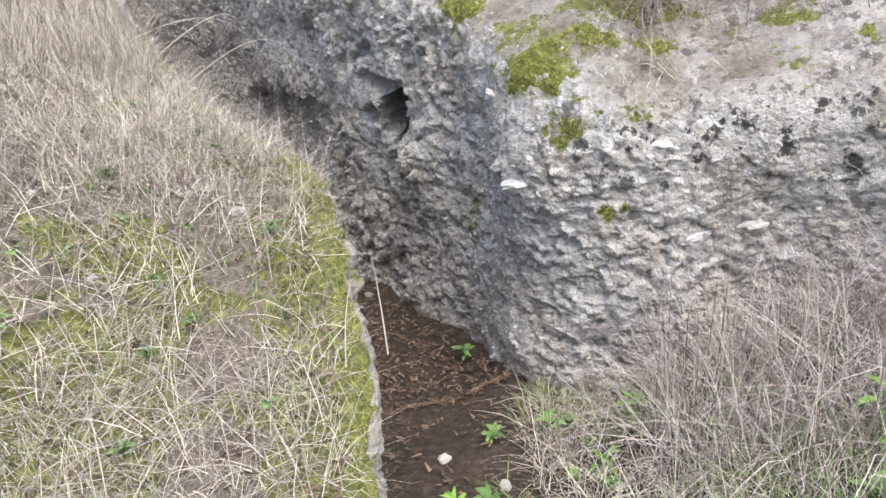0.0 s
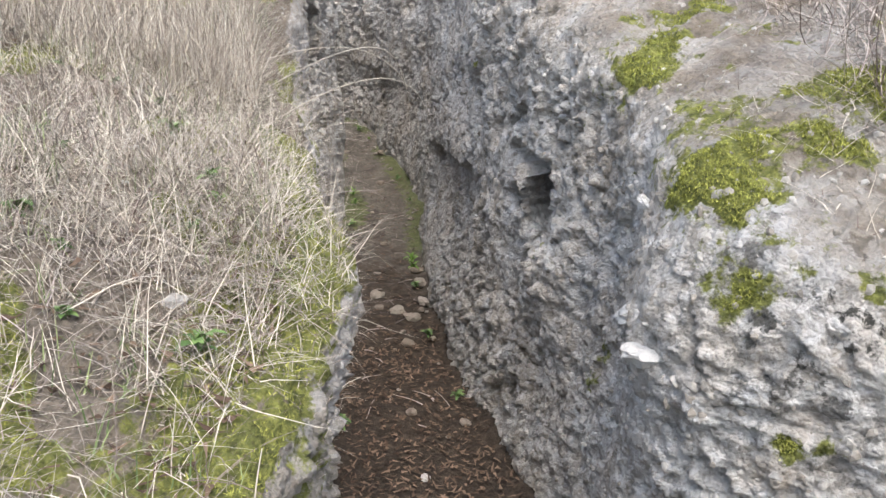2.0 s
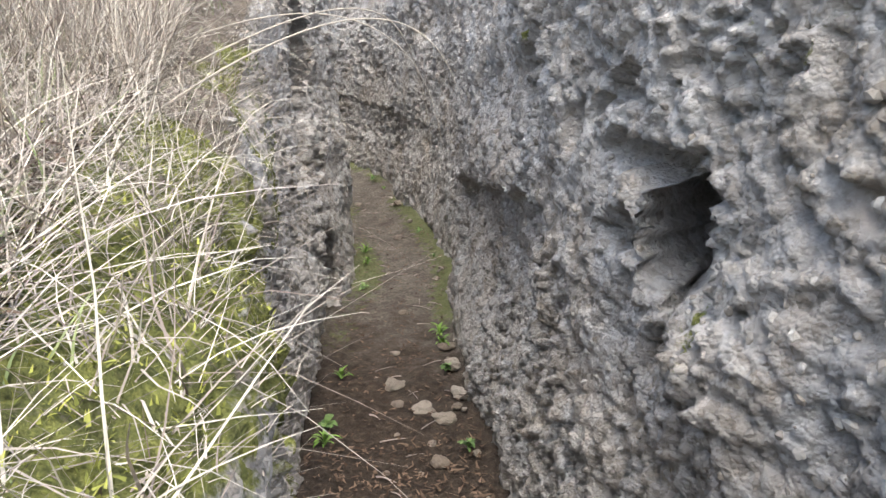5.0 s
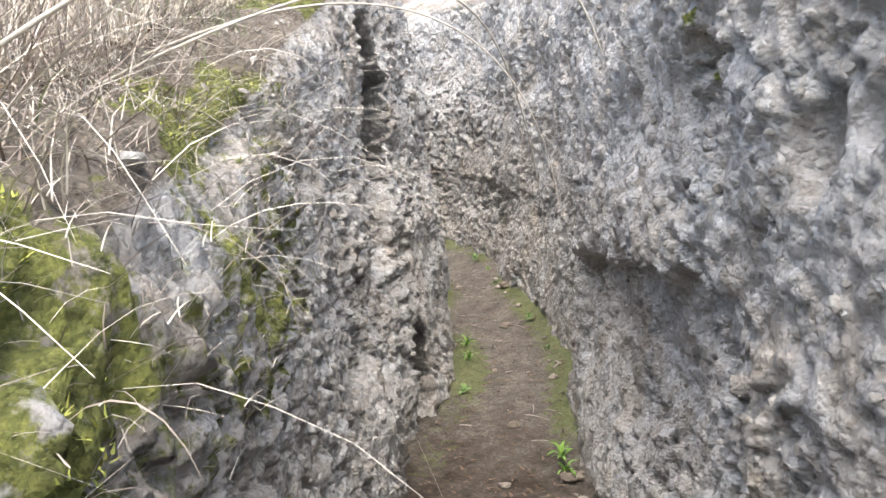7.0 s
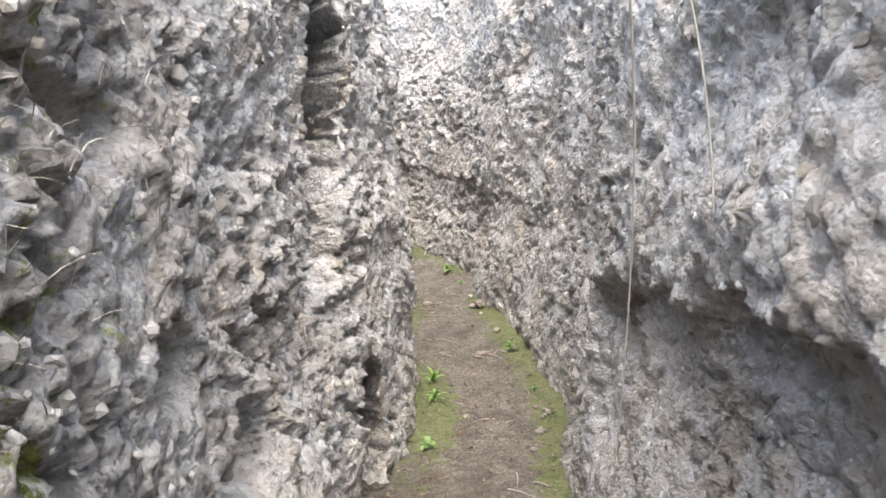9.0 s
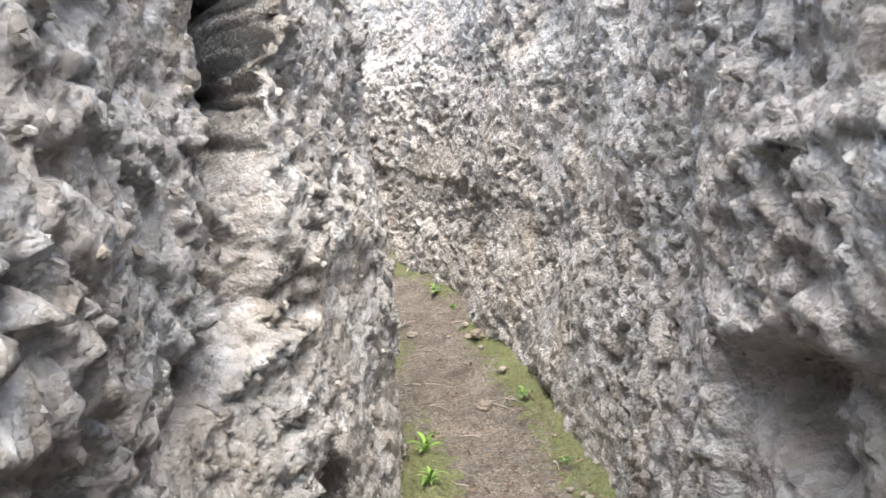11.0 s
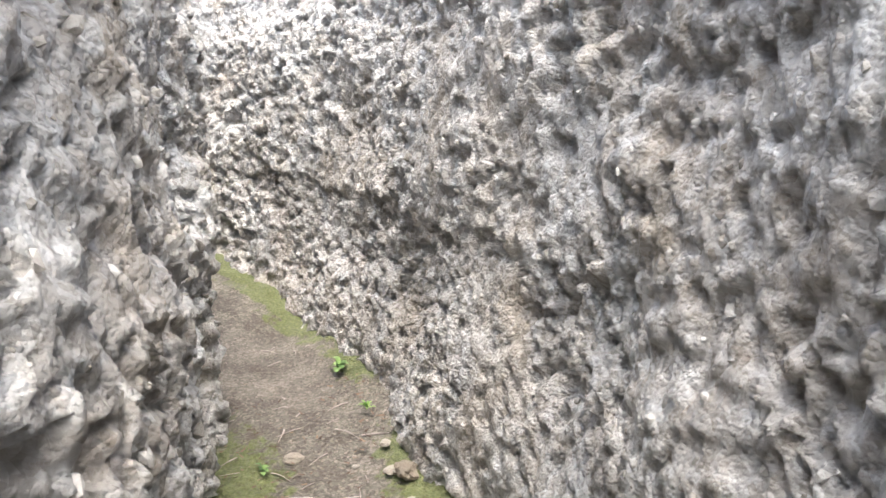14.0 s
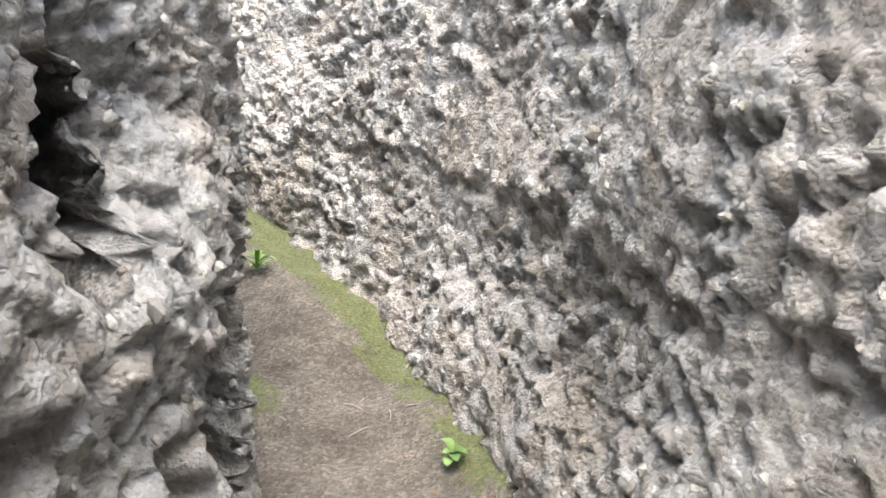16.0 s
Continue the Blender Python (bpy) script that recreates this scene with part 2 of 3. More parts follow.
def bank(side, points, lip_y, lip_z, outward, features, masks):
    """One side of the cutting: the rock face, its rounded lip, and the land behind it."""
    curve, us = resample(points, 0.0125)
    tangent = smooth(np.gradient(curve, axis=0), 61)
    tangent /= np.hypot(*tangent.T)[:, None]
    normal = np.stack([-tangent[:, 1], tangent[:, 0]], 1) * (1 if side == "left" else -1)
    n = len(curve)
    low = floor_z(curve[:, 0], curve[:, 1]) - 0.18
    lip = np.interp(us, [s_of(curve, us, x, y) for x, y in lip_y], lip_z)
    lip = smooth(np.maximum(lip, low + 0.12)[:, None], 41)[:, 0]
    r = np.minimum(np.interp(curve[:, 1], [2.6, 3.4, 5.0, 6.0], [0.14, 0.34, 0.3, 0.16]) if side == "left" else 0.22, (lip - low) * 0.5)
    n1, n2 = 185, 14
    out_steps = np.concatenate([np.cumsum(0.022 * 1.022 ** np.arange(60)), ])
    out_steps = np.concatenate([out_steps, out_steps[-1] + np.cumsum(0.12 * 1.16 ** np.arange(36))])
    batter = np.interp(curve[:, 1], [2.6, 3.4, 4.4, 5.4], [-0.08, -0.05, 0.02, 0.07]) if side == "left" else np.full(n, 0.05)
    rise = 0.30 if side == "left" else 0.34
    D, Z, ND, NZ, W = [], [], [], [], []
    for k in range(n1):
        h = (lip - r - low) * k / n1
        D.append(h * batter), Z.append(low + h), ND.append(np.full(n, -1.0)), NZ.append(np.zeros(n)), W.append(np.ones(n))
    base_d = (lip - r - low) * batter
    for k in range(n2):
        a = (k / n2) * radians(74)
        D.append(base_d + r * (1 - math.cos(a))), Z.append(lip - r + r * math.sin(a))
        ND.append(np.full(n, -math.cos(a))), NZ.append(np.full(n, math.sin(a))), W.append(np.full(n, 1 - 0.5 * k / n2))
    d0, z0 = base_d + r * (1 - math.cos(radians(74))), lip - r + r * math.sin(radians(74))
    for o in out_steps:
        up = rise * 2.2 * (1 - math.exp(-o / 2.2)) + 0.16 * max(0, o - 1.0) * math.exp(-o / 40)
        D.append(d0 + o), Z.append(z0 + up), ND.append(np.full(n, -0.2)), NZ.append(np.full(n, 0.98)), W.append(np.full(n, max(0.3, 0.5 - o)))
    D, Z, ND, NZ, W = (np.array(a) for a in (D, Z, ND, NZ, W))
    near, far = np.minimum(D, 0.9), np.maximum(D - 0.9, 0)
    X = curve[:, 0] + normal[:, 0] * near + outward[0] * far
    Y = curve[:, 1] + normal[:, 1] * near + outward[1] * far
    flat = np.stack([X.ravel(), Y.ravel(), Z.ravel()], 1)
    s, z, w = np.tile(us, len(D)), Z.ravel(), W.ravel()
    top = (np.arange(len(D)) >= n1 + n2 // 2).repeat(n).astype(float)
    # relief: bulges, lumps, pebbles and pits
    q = flat + 0.03 * np.stack([vnoise(flat, 0.11, 5), vnoise(flat, 0.11, 6), vnoise(flat, 0.11, 7)], 1)
    block, tag0, tilt0 = worley(q * (1, 1, 1.25), 0.19, 13)
    lump, tag, tilt = worley(q, 0.08, 3)
    small, tag2, tilt2 = worley(q, 0.036, 9)
    disp = 0.045 * fbm(flat * (1, 1, 1.3), 0.75, 2, 1) + 0.014 * fbm(q * (1, 1, 0.75), 0.24, 3, 21)
    chip = 0.03 * tilt0 + 0.012 * (tag0 - 0.5) + 0.032 * tilt + 0.014 * (tag - 0.5) + 0.012 * (0.5 - lump) * tag + 0.026 * tilt2 + 0.016 * (tag2 - 0.5) + 0.008 * (0.5 - small)
    rough = 0.42 + 0.5 * step(-0.45, 0.35, vnoise(flat + 0.3 * q, 0.55, 61))
    pits = step(0.28, 0.5, fbm(q * (1, 1, 1.5), 0.1, 2, 71)) * step(-0.3, 0.2, vnoise(flat, 0.5, 81))
    if side == "right":
        rough *= 0.6 + 0.4 * step(3.3, 4.2, np.tile(curve[:, 1], len(D)))
    disp += rough * chip + 0.024 * fbm(flat * (1, 1, 1.6), 0.5, 2, 63) + 0.006 * fbm(q, 0.03, 2, 51)
    disp -= (0.016 * step(0.6, 0.85, lump) + 0.008 * step(0.5, 0.8, small)) * rough * (1 - top) + 0.04 * pits * rough
    disp *= np.where(top > 0, 0.75, 1.0)
    s_bent, z_bent = s + 0.035 * fbm(flat, 0.12, 2, 95), z + 0.045 * fbm(flat, 0.14, 2, 97)
    uneven = 1 + 0.35 * vnoise(flat, 0.09, 99)
    slant = np.zeros(len(flat))
    for kind, *f in features:
        if kind == "hole":
            if f[5] > 0.3:
                slant += 0.95 * f[5] * blob(s_bent, z_bent, s_of(curve, us, f[0], f[1]), f[2], f[3], f[4], 3.6) * (1 - top)
            disp -= f[5] * uneven * blob(s_bent, z_bent, s_of(curve, us, f[0], f[1]), f[2], f[3], f[4], 3.6) * (1 - top)
        elif kind == "bulge":
            disp += f[5] * blob(s, z, s_of(curve, us, f[0], f[1]), f[2], f[3], f[4], 1.0) * (1 - top)
        elif kind == "undercut":
            sa, sb = s_of(curve, us, f[0], f[1]), s_of(curve, us, f[2], f[3])
            wave = np.interp(s, [sa, sb], [f[4], f[7]]) + 0.05 * fbm(flat, 0.4, 2, 91) + 0.035 * fbm(flat, 0.12, 2, 93)
            disp -= f[6] * step(sa - 0.1, sa + 0.9, s) * step(sb + 0.12, sb, s) * step(wave + 0.012, wave - 0.03, z) * step(f[5] - 0.15, f[5] + 0.7, z)
    push = np.stack([ND.ravel() * np.tile(normal[:, 0], len(D)), ND.ravel() * np.tile(normal[:, 1], len(D)), NZ.ravel()], 1)
    along = np.stack([np.tile(tangent[:, 0], len(D)), np.tile(tangent[:, 1], len(D)), np.zeros(len(flat))], 1)
    flat = flat + disp[:, None] * push + slant[:, None] * along
    moss, soil, lichen, pale = masks(curve, us, s, z, flat, top, D.ravel())
    ob = sheet("wall_" + side, flat.reshape(len(D), n, 3), ROCK, {"moss": moss, "soil": soil, "lichen": lichen, "pale": pale}, side == "right")
    ob.data.polygons.foreach_set("use_smooth", np.ones(len(ob.data.polygons), dtype=bool))
    return ob, flat.reshape(len(D), n, 3), us, curve, n1 + n2


def left_masks(curve, us, s, z, p, top, d):
    y = np.interp(s, us, curve[:, 1])
    entrance = step(6.2, 3.4, y)
    moss = top * step(0.5, 0.1, d) * 0.68 * step(4.5, 3.0, y) + (1 - top) * entrance * (0.3 + 0.3 * step(0.0, 0.45, z) + 0.3 * fbm(p, 0.3, 2, 31))
    moss += top * 0.75 * step(0.12, 0.4, fbm(p, 0.45, 3, 33))
    soil = top * 0.92 + (1 - top) * entrance * (0.22 + 0.35 * fbm(p, 0.25, 2, 35))
    pale = (1 - top) * step(2.0, 4.0, y)
    return moss, soil, 0.6 * entrance * (1 - top) * step(3.0, 3.6, y), pale


def right_masks(curve, us, s, z, p, top, d):
    y = np.interp(s, us, curve[:, 1])
    entrance = step(5.0, 3.6, y)
    high = step(0.35, 1.0, z)
    moss = (0.27 + 0.42 * fbm(p, 0.2, 3, 41)) * entrance * np.maximum(high * 0.9, top) + top * 0.4 * step(0.0, 0.5, fbm(p, 0.22, 3, 43))
    for x0, y0, z0, rs, rz in ((-1.33, 4.1, 0.26, 0.13, 0.09), (-2.42, 5.05, 0.85, 0.07, 0.22), (-0.1, 3.0, 0.3, 0.12, 0.06), (-0.95, 3.68, 0.0, 0.12, 0.16), (-0.35, 3.05, 0.62, 0.16, 0.08), (-0.64, 3.28, 0.8, 0.2, 0.1), (0.15, 3.0, 0.1, 0.12, 0.07)):
        moss += (0.5 + 0.35 * fbm(p, 0.09, 2, 45)) * blob(s, z, s_of(curve, us, x0, y0), z0, rs, rz, 1.0)
    soil = top * step(0.0, 0.3, d) * (0.55 + 0.5 * fbm(p, 0.2, 3, 37))
    lichen = step(0.0, 0.6, z) * entrance * step(-0.8, -0.1, np.interp(s, us, curve[:, 0])) * (1 - 0.25 * top)
    pale = (1 - top) * (0.25 + 0.55 * entrance)
    return moss, soil, lichen, pale


LEFT_FEATURES = [
    ("hole", -4.8, 6.74, -0.7, 0.17, 0.3, 0.5), ("hole", -4.56, 6.32, 0.02, 0.12, 0.07, 0.2), ("hole", -3.45, 5.02, 0.22, 0.12, 0.07, 0.14),
    ("hole", -3.05, 4.58, 0.75, 0.09, 0.06, 0.1), ("hole", -4.68, 6.53, 0.95, 0.14, 0.45, 0.85), ("hole", -4.64, 6.48, 0.3, 0.15, 0.3, 0.12), ("hole", -4.8, 6.7, 0.05, 0.12, 0.03, 0.07), ("hole", -3.7, 5.35, -0.1, 0.2, 0.08, 0.14), ("hole", -4.0, 5.75, 0.1, 0.14, 0.06, 0.12),
    ("hole", -3.3, 4.85, 0.62, 0.12, 0.06, 0.1), ("hole", -5.2, 7.35, -0.5, 0.1, 0.14, 0.12), ("hole", -5.5, 7.75, 0.7, 0.14, 0.05, 0.08),
    ("hole", -6.74, 8.84, 0.46, 0.045, 0.28, 0.5), ("hole", -7.1, 9.24, -0.3, 0.22, 0.55, 0.45), ("hole", -6.5, 8.62, 0.05, 0.16, 0.05, 0.1), ("hole", -6.86, 8.98, -0.3, 0.06, 0.2, 0.12), ("bulge", -6.95, 9.08, 0.2, 0.12, 0.5, 0.04), ("hole", -6.3, 8.48, -0.3, 0.1, 0.25, 0.1),
]
RIGHT_FEATURES = [
    ("hole", -1.48, 4.28, 0.4, 0.13, 0.17, 0.42), ("hole", -1.86, 4.62, 0.68, 0.06, 0.05, 0.14), ("hole", -1.64, 4.4, 0.56, 0.2, 0.06, 0.16), ("hole", -1.98, 4.74, 0.62, 0.07, 0.1, 0.12), ("hole", -1.75, 4.5, 0.74, 0.12, 0.05, 0.1), ("hole", -1.72, 4.48, 0.36, 0.14, 0.06, 0.08),
    ("bulge", -1.3, 4.06, 0.16, 0.2, 0.16, 0.1), ("bulge", -0.6, 3.2, 0.4, 0.3, 0.2, 0.06),
    ("undercut", -2.2, 4.93, -3.85, 6.92, 0.36, -0.8, 0.1, 0.1), ("bulge", -2.9, 5.8, 0.45, 0.6, 0.2, 0.05), ("hole", -3.75, 6.78, -0.02, 0.16, 0.13, 0.16),
    ("undercut", -4.9, 8.35, -9.0, 10.8, 0.12, -0.6, 0.035, 0.48), ("hole", -5.88, 9.17, 0.1, 0.025, 0.14, 0.09), ("hole", -6.1, 9.36, 0.28, 0.03, 0.12, 0.06),
]
wall_left, left_grid, left_u, left_curve, left_lip = bank(
    "left", LEFT, [(-0.45, -4), (-0.45, 0.5), (-0.55, 1.2), (-0.78, 1.8), (-1.12, 2.4), (-1.5, 2.95), (-2.5, 4.0), (-3.0, 4.5), (-3.5, 5.1), (-4.4, 6.2), (-5.6, 7.8), (-12, 9.4)],
    [0.0, 0.0, 0.02, 0.22, 0.45, 0.58, 0.78, 0.92, 1.15, 1.6, 1.85, 2.3], (-0.76, -0.65), LEFT_FEATURES, left_masks)
tagged(wall_left, "pitted grey-brown conglomerate rock face under a grassy bank", "rock wall", kind="structure")
wall_right, right_grid, right_u, right_curve, right_lip = bank(
    "right", RIGHT, [(5, 2.3), (1.2, 3.08), (0.0, 3.0), (-0.6, 3.2), (-0.92, 3.65), (-1.78, 4.5), (-2.6, 5.4), (-4.2, 7.4), (-6.2, 9.4), (-8.1, 10.6), (-12, 10.4)],
    [1.3, 0.9, 0.75, 0.9, 1.05, 1.35, 1.7, 2.15, 2.4, 2.5, 2.7], (0.6, 0.8), RIGHT_FEATURES, right_masks)
tagged(wall_right, "rough pale grey-brown conglomerate rock face with moss and hollows", "rock wall", kind="structure")


def unevenness(p):
    return 0.03 * fbm(p, 0.5, 2, 101) + 0.012 * fbm(p, 0.09, 3, 103)


def floor_top(x, y):
    """The height of the path's surface, with its unevenness."""
    p = np.stack([np.atleast_1d(x).ravel(), np.atleast_1d(y).ravel(), np.zeros(np.size(x))], 1).astype(float)
    edge = np.minimum(curve_distance(p[:, :2], LEFT_C), curve_distance(p[:, :2], RIGHT_C))
    z = floor_z(p[:, 0], p[:, 1]) + unevenness(p) + 0.07 * np.exp(-edge / 0.12) * step(2, 4, p[:, 1])
    return z if np.size(x) > 1 else z[0]


def floor_mesh():
    """The trodden earth of the cutting and of the hollow before it."""
    xs, ys = np.arange(-12.5, 3.5, 0.025), np.arange(-4.0, 11.5, 0.025)
    gx, gy = np.meshgrid(xs, ys)
    p = np.stack([gx.ravel(), gy.ravel(), np.zeros(gx.size)], 1)
    z = floor_z(p[:, 0], p[:, 1]) + unevenness(p)
    coarse = np.stack([gx[::4, ::4].ravel(), gy[::4, ::4].ravel()], 1)
    dl = curve_distance(coarse, LEFT_C).reshape(gx[::4, ::4].shape)
    dr = curve_distance(coarse, RIGHT_C).reshape(gx[::4, ::4].shape)
    dl, dr = (np.repeat(np.repeat(a, 4, 0), 4, 1)[:gx.shape[0], :gx.shape[1]].ravel() for a in (dl, dr))
    edge = np.minimum(dl, dr)
    z += 0.07 * np.exp(-edge / 0.12) * step(2, 4, p[:, 1])
    moss = 0.85 * np.exp(-(np.maximum(edge - 0.1, 0) / 0.13) ** 2) * step(5.0, 7.5, p[:, 1]) * (0.75 + 0.6 * vnoise(p, 0.7, 107)) + 0.2 * step(3, 1, p[:, 1]) + 0.6 * step(-7.0, -8.0, p[:, 0]) * np.exp(-(np.maximum(dr - 0.08, 0) / 0.08) ** 2)
    p[:, 2] = z
    keep = ((dl + dr < 1.75) & (p[:, 1] > 1.5)) | ((p[:, 1] < 3.6) & (p[:, 0] > -1.6))
    # full dark brown up to y 3.8, fading out by y 9.5
    ob = sheet("floor", p.reshape(*gx.shape, 3), SOIL, {"moss": moss, "dark_earth": step(9.5, 3.8, p[:, 1])})
    bm = bmesh.new()
    bm.from_mesh(ob.data)
    bm.verts.ensure_lookup_table()
    bmesh.ops.delete(bm, geom=[v for v, k in zip(bm.verts, keep) if not k], context="VERTS")
    bm.to_mesh(ob.data)
    bm.free()
    ob.data.polygons.foreach_set("use_smooth", np.ones(len(ob.data.polygons), dtype=bool))
    return tagged(ob, "trodden brown earth path with moss along its edges", "earth path", kind="structure")


floor = floor_mesh()


def ground_mesh():
    a = np.linspace(0, 2 * math.pi, 97)
    rr = np.concatenate([[0.01], 3 * 1.35 ** np.arange(18)])
    p = np.stack([np.outer(rr, np.cos(a)), np.outer(rr, np.sin(a)), np.full((len(rr), 97), -1.6)], 2)
    return tagged(sheet("ground", p, SOIL, {"moss": np.full(p.size // 3, 0.3)}), "brown earth under dry grass", "ground", kind="structure")


ground = ground_mesh()


# ---- plants, stones and litter ----
def leaf_material(name, dark, light, rough=0.6, per_object=False):
    m = Mat(name, rough)
    c = m.ramp(m.rand() if per_object else m.island(), [(0.0, dark), (0.55, tuple((a + b) / 2 for a, b in zip(dark, light))), (1.0, light)])
    c = m.mix(0.5, c, m.ramp(m.noise(60, 3), [(0.3, 0.6), (0.7, 1.2)]), "MULTIPLY")
    return m.done(c)


def stone_material(name, dark, light, per_object=True):
    m = Mat(name, 0.85)
    c = m.ramp(m.rand() if per_object else m.island(), [(0.0, dark), (1.0, light)])
    c = m.mix(0.7, c, m.ramp(m.noise(45, 6, 0.7), [(0.3, (0.55, 0.52, 0.48)), (0.65, (1.15, 1.15, 1.15))]), "MULTIPLY")
    m.bump(m.noise(90, 5, 0.7), 0.7, 0.006)
    return m.done(c)


STRAW = leaf_material("straw", (0.17, 0.125, 0.105), (0.84, 0.78, 0.66), 0.7)
TWIG = leaf_material("dead_twig", (0.15, 0.115, 0.10), (0.62, 0.55, 0.51), 0.85)
GREEN = leaf_material("green_blade", (0.10, 0.14, 0.05), (0.36, 0.42, 0.19), 0.55)
LEAF = leaf_material("herb_leaf", (0.09, 0.16, 0.05), (0.24, 0.36, 0.12), 0.5, True)
FRESH = leaf_material("fresh_leaf", (0.15, 0.28, 0.05), (0.26, 0.42, 0.09), 0.45, True)
LITTER = leaf_material("dead_leaf", (0.06, 0.038, 0.026), (0.24, 0.17, 0.12), 0.8)
MOSS = leaf_material("moss_tuft", (0.14, 0.155, 0.035), (0.5, 0.51, 0.12), 0.85)
CHIP = stone_material("rock_chip", (0.29, 0.265, 0.235), (0.46, 0.44, 0.41))
CHIP_ALL = stone_material("rock_chips", (0.27, 0.245, 0.215), (0.53, 0.515, 0.49), False)
WHITE = stone_material("white_stone", (0.55, 0.53, 0.51), (0.74, 0.73, 0.72))
RUBBLE = stone_material("rubble", (0.26, 0.22, 0.18), (0.46, 0.42, 0.37))
rng = np.random.default_rng(7)


def raw_mesh(name, verts, faces, material, smooth_faces=True):
    """A mesh from arrays of vertices and of equal-sided faces."""
    me = bpy.data.meshes.new(name)
    k = faces.shape[1]
    me.vertices.add(len(verts))
    me.vertices.foreach_set("co", verts.astype(np.float32).ravel())
    me.loops.add(faces.size)
    me.loops.foreach_set("vertex_index", faces.astype(np.int32).ravel())
    me.polygons.add(len(faces))
    me.polygons.foreach_set("loop_start", np.arange(0, faces.size, k, dtype=np.int32))
    me.update(calc_edges=True)
    me.polygons.foreach_set("use_smooth", np.full(len(faces), smooth_faces))
    me.materials.append(material)
    return me


def blades(name, roots, lengths, widths, lean, heading, droop, material, segments=4, wobble=0.0):
    """Many thin tapering blades or stems in one mesh. lean: radians from upright; droop: how far they bend over."""
    n = len(roots)
    p = roots.copy()
    pts = [p.copy()]
    a, hd = lean.copy(), heading.copy()
    for s in range(segments):
        d = np.stack([np.sin(a) * np.cos(hd), np.sin(a) * np.sin(hd), np.cos(a)], 1)
        p = p + d * (lengths / segments)[:, None]
        pts.append(p.copy())
        a = a + droop / segments + wobble * rng.normal(size=n)
        hd = hd + wobble * rng.normal(size=n)
    side = np.stack([-np.sin(heading), np.cos(heading), 0.3 * rng.normal(size=n)], 1)
    side /= np.linalg.norm(side, axis=1)[:, None]
    v = []
    for s, q in enumerate(pts):
        w = widths * (1 - 0.85 * s / segments) * 0.5
        v += [q - side * w[:, None], q + side * w[:, None]]
    m = 2 * (segments + 1)
    verts = np.stack(v, 1).reshape(-1, 3)
    base = (np.arange(n) * m)[:, None, None]
    quad = np.array([[2 * s, 2 * s + 1, 2 * s + 3, 2 * s + 2] for s in range(segments)])[None]
    return new(name, raw_mesh(name, verts, (base + quad).reshape(-1, 4), material))


def on_bank(grid, lip, n, ymin, ymax, out_max, xmin=-99.0, power=1.6, start=0):
    """Random roots on the land behind a lip, thicker near it."""
    rows = grid[lip + start:]
    curve = rows[0]
    cols = np.where((curve[:, 1] > ymin) & (curve[:, 1] < ymax) & (curve[:, 0] > xmin))[0]
    dist = np.linalg.norm(rows[:, cols[0]] - rows[0, cols[0]], axis=1)
    d = out_max * rng.random(n) ** power
    f = np.interp(d, dist, np.arange(len(dist)))
    i = np.clip(np.floor(f).astype(int), 0, len(rows) - 2)
    c = cols[rng.integers(0, len(cols), n)]
    t = (f - i)[:, None]
    return rows[i, c] * (1 - t) + rows[i + 1, c] * t


def patchy(p, scale, low, high, seed):
    return rng.random(len(p)) < step(low, high, vnoise(p, scale, seed))


def stuff(ob, label, category):
    return tagged(ob, label, category, kind="stuff")


def uni(a, b, n):
    return rng.uniform(a, b, n)


# dry grass on the bank beside the cutting
r1 = np.vstack([on_bank(left_grid, left_lip, 62000, 0.3, 6.0, 2.8, power=1.2, start=0), on_bank(left_grid, left_lip, 16000, -0.8, 8.5, 6.0, power=0.9, start=6)])
edge_bare = patchy(r1, 0.4, -0.95, 0.1, 301)
r1 = np.vstack([r1[edge_bare], on_bank(left_grid, left_lip, 9000, 2.6, 4.3, 0.9, power=1.0, start=-6)])
n = len(r1)
stuff(blades("dry_grass", r1, uni(0.05, 0.3, n), uni(0.0014, 0.0036, n), np.abs(rng.normal(1.05, 0.35, n)), uni(0, 6.28, n), uni(0.1, 0.9, n), STRAW, 4, 0.12),
      "matted dry straw-coloured grass on the bank", "dry grass")
r2 = on_bank(left_grid, left_lip, 15000, 0.4, 5.5, 2.6, power=1.0, start=-4)
r2 = r2[patchy(r2, 0.3, -0.4, 0.5, 305)]
n = len(r2)
stuff(blades("green_grass", r2, uni(0.04, 0.13, n), uni(0.0025, 0.0055, n), np.abs(rng.normal(0.6, 0.35, n)), uni(0, 6.28, n), uni(0.2, 1.0, n), GREEN, 3),
      "short green grass among the dry straw", "grass")
r2 = on_bank(left_grid, left_lip, 15000, 0.3, 4.5, 2.6, power=1.0)
r2 = r2[patchy(r2, 0.45, -0.6, 0.4, 307)]
n = len(r2)
stuff(blades("dead_stems", r2, uni(0.12, 0.42, n), uni(0.0016, 0.0034, n), np.abs(rng.normal(1.2, 0.25, n)), uni(0, 6.28, n), uni(0.0, 0.7, n), TWIG, 5, 0.12),
      "tangled grey-brown dead stems lying over the grass", "dead stems")
r2 = on_bank(left_grid, left_lip, 7000, 2.4, 5.0, 0.6, power=0.7, start=-55)
n = len(r2)
stuff(blades("dry_grass", r2, uni(0.02, 0.085, n), uni(0.0012, 0.0026, n), np.abs(rng.normal(1.0, 0.4, n)), uni(0, 6.28, n), uni(0.3, 1.2, n), STRAW, 3, 0.1),
      "short dry grass rooted in the mossy rock edge", "dry grass")
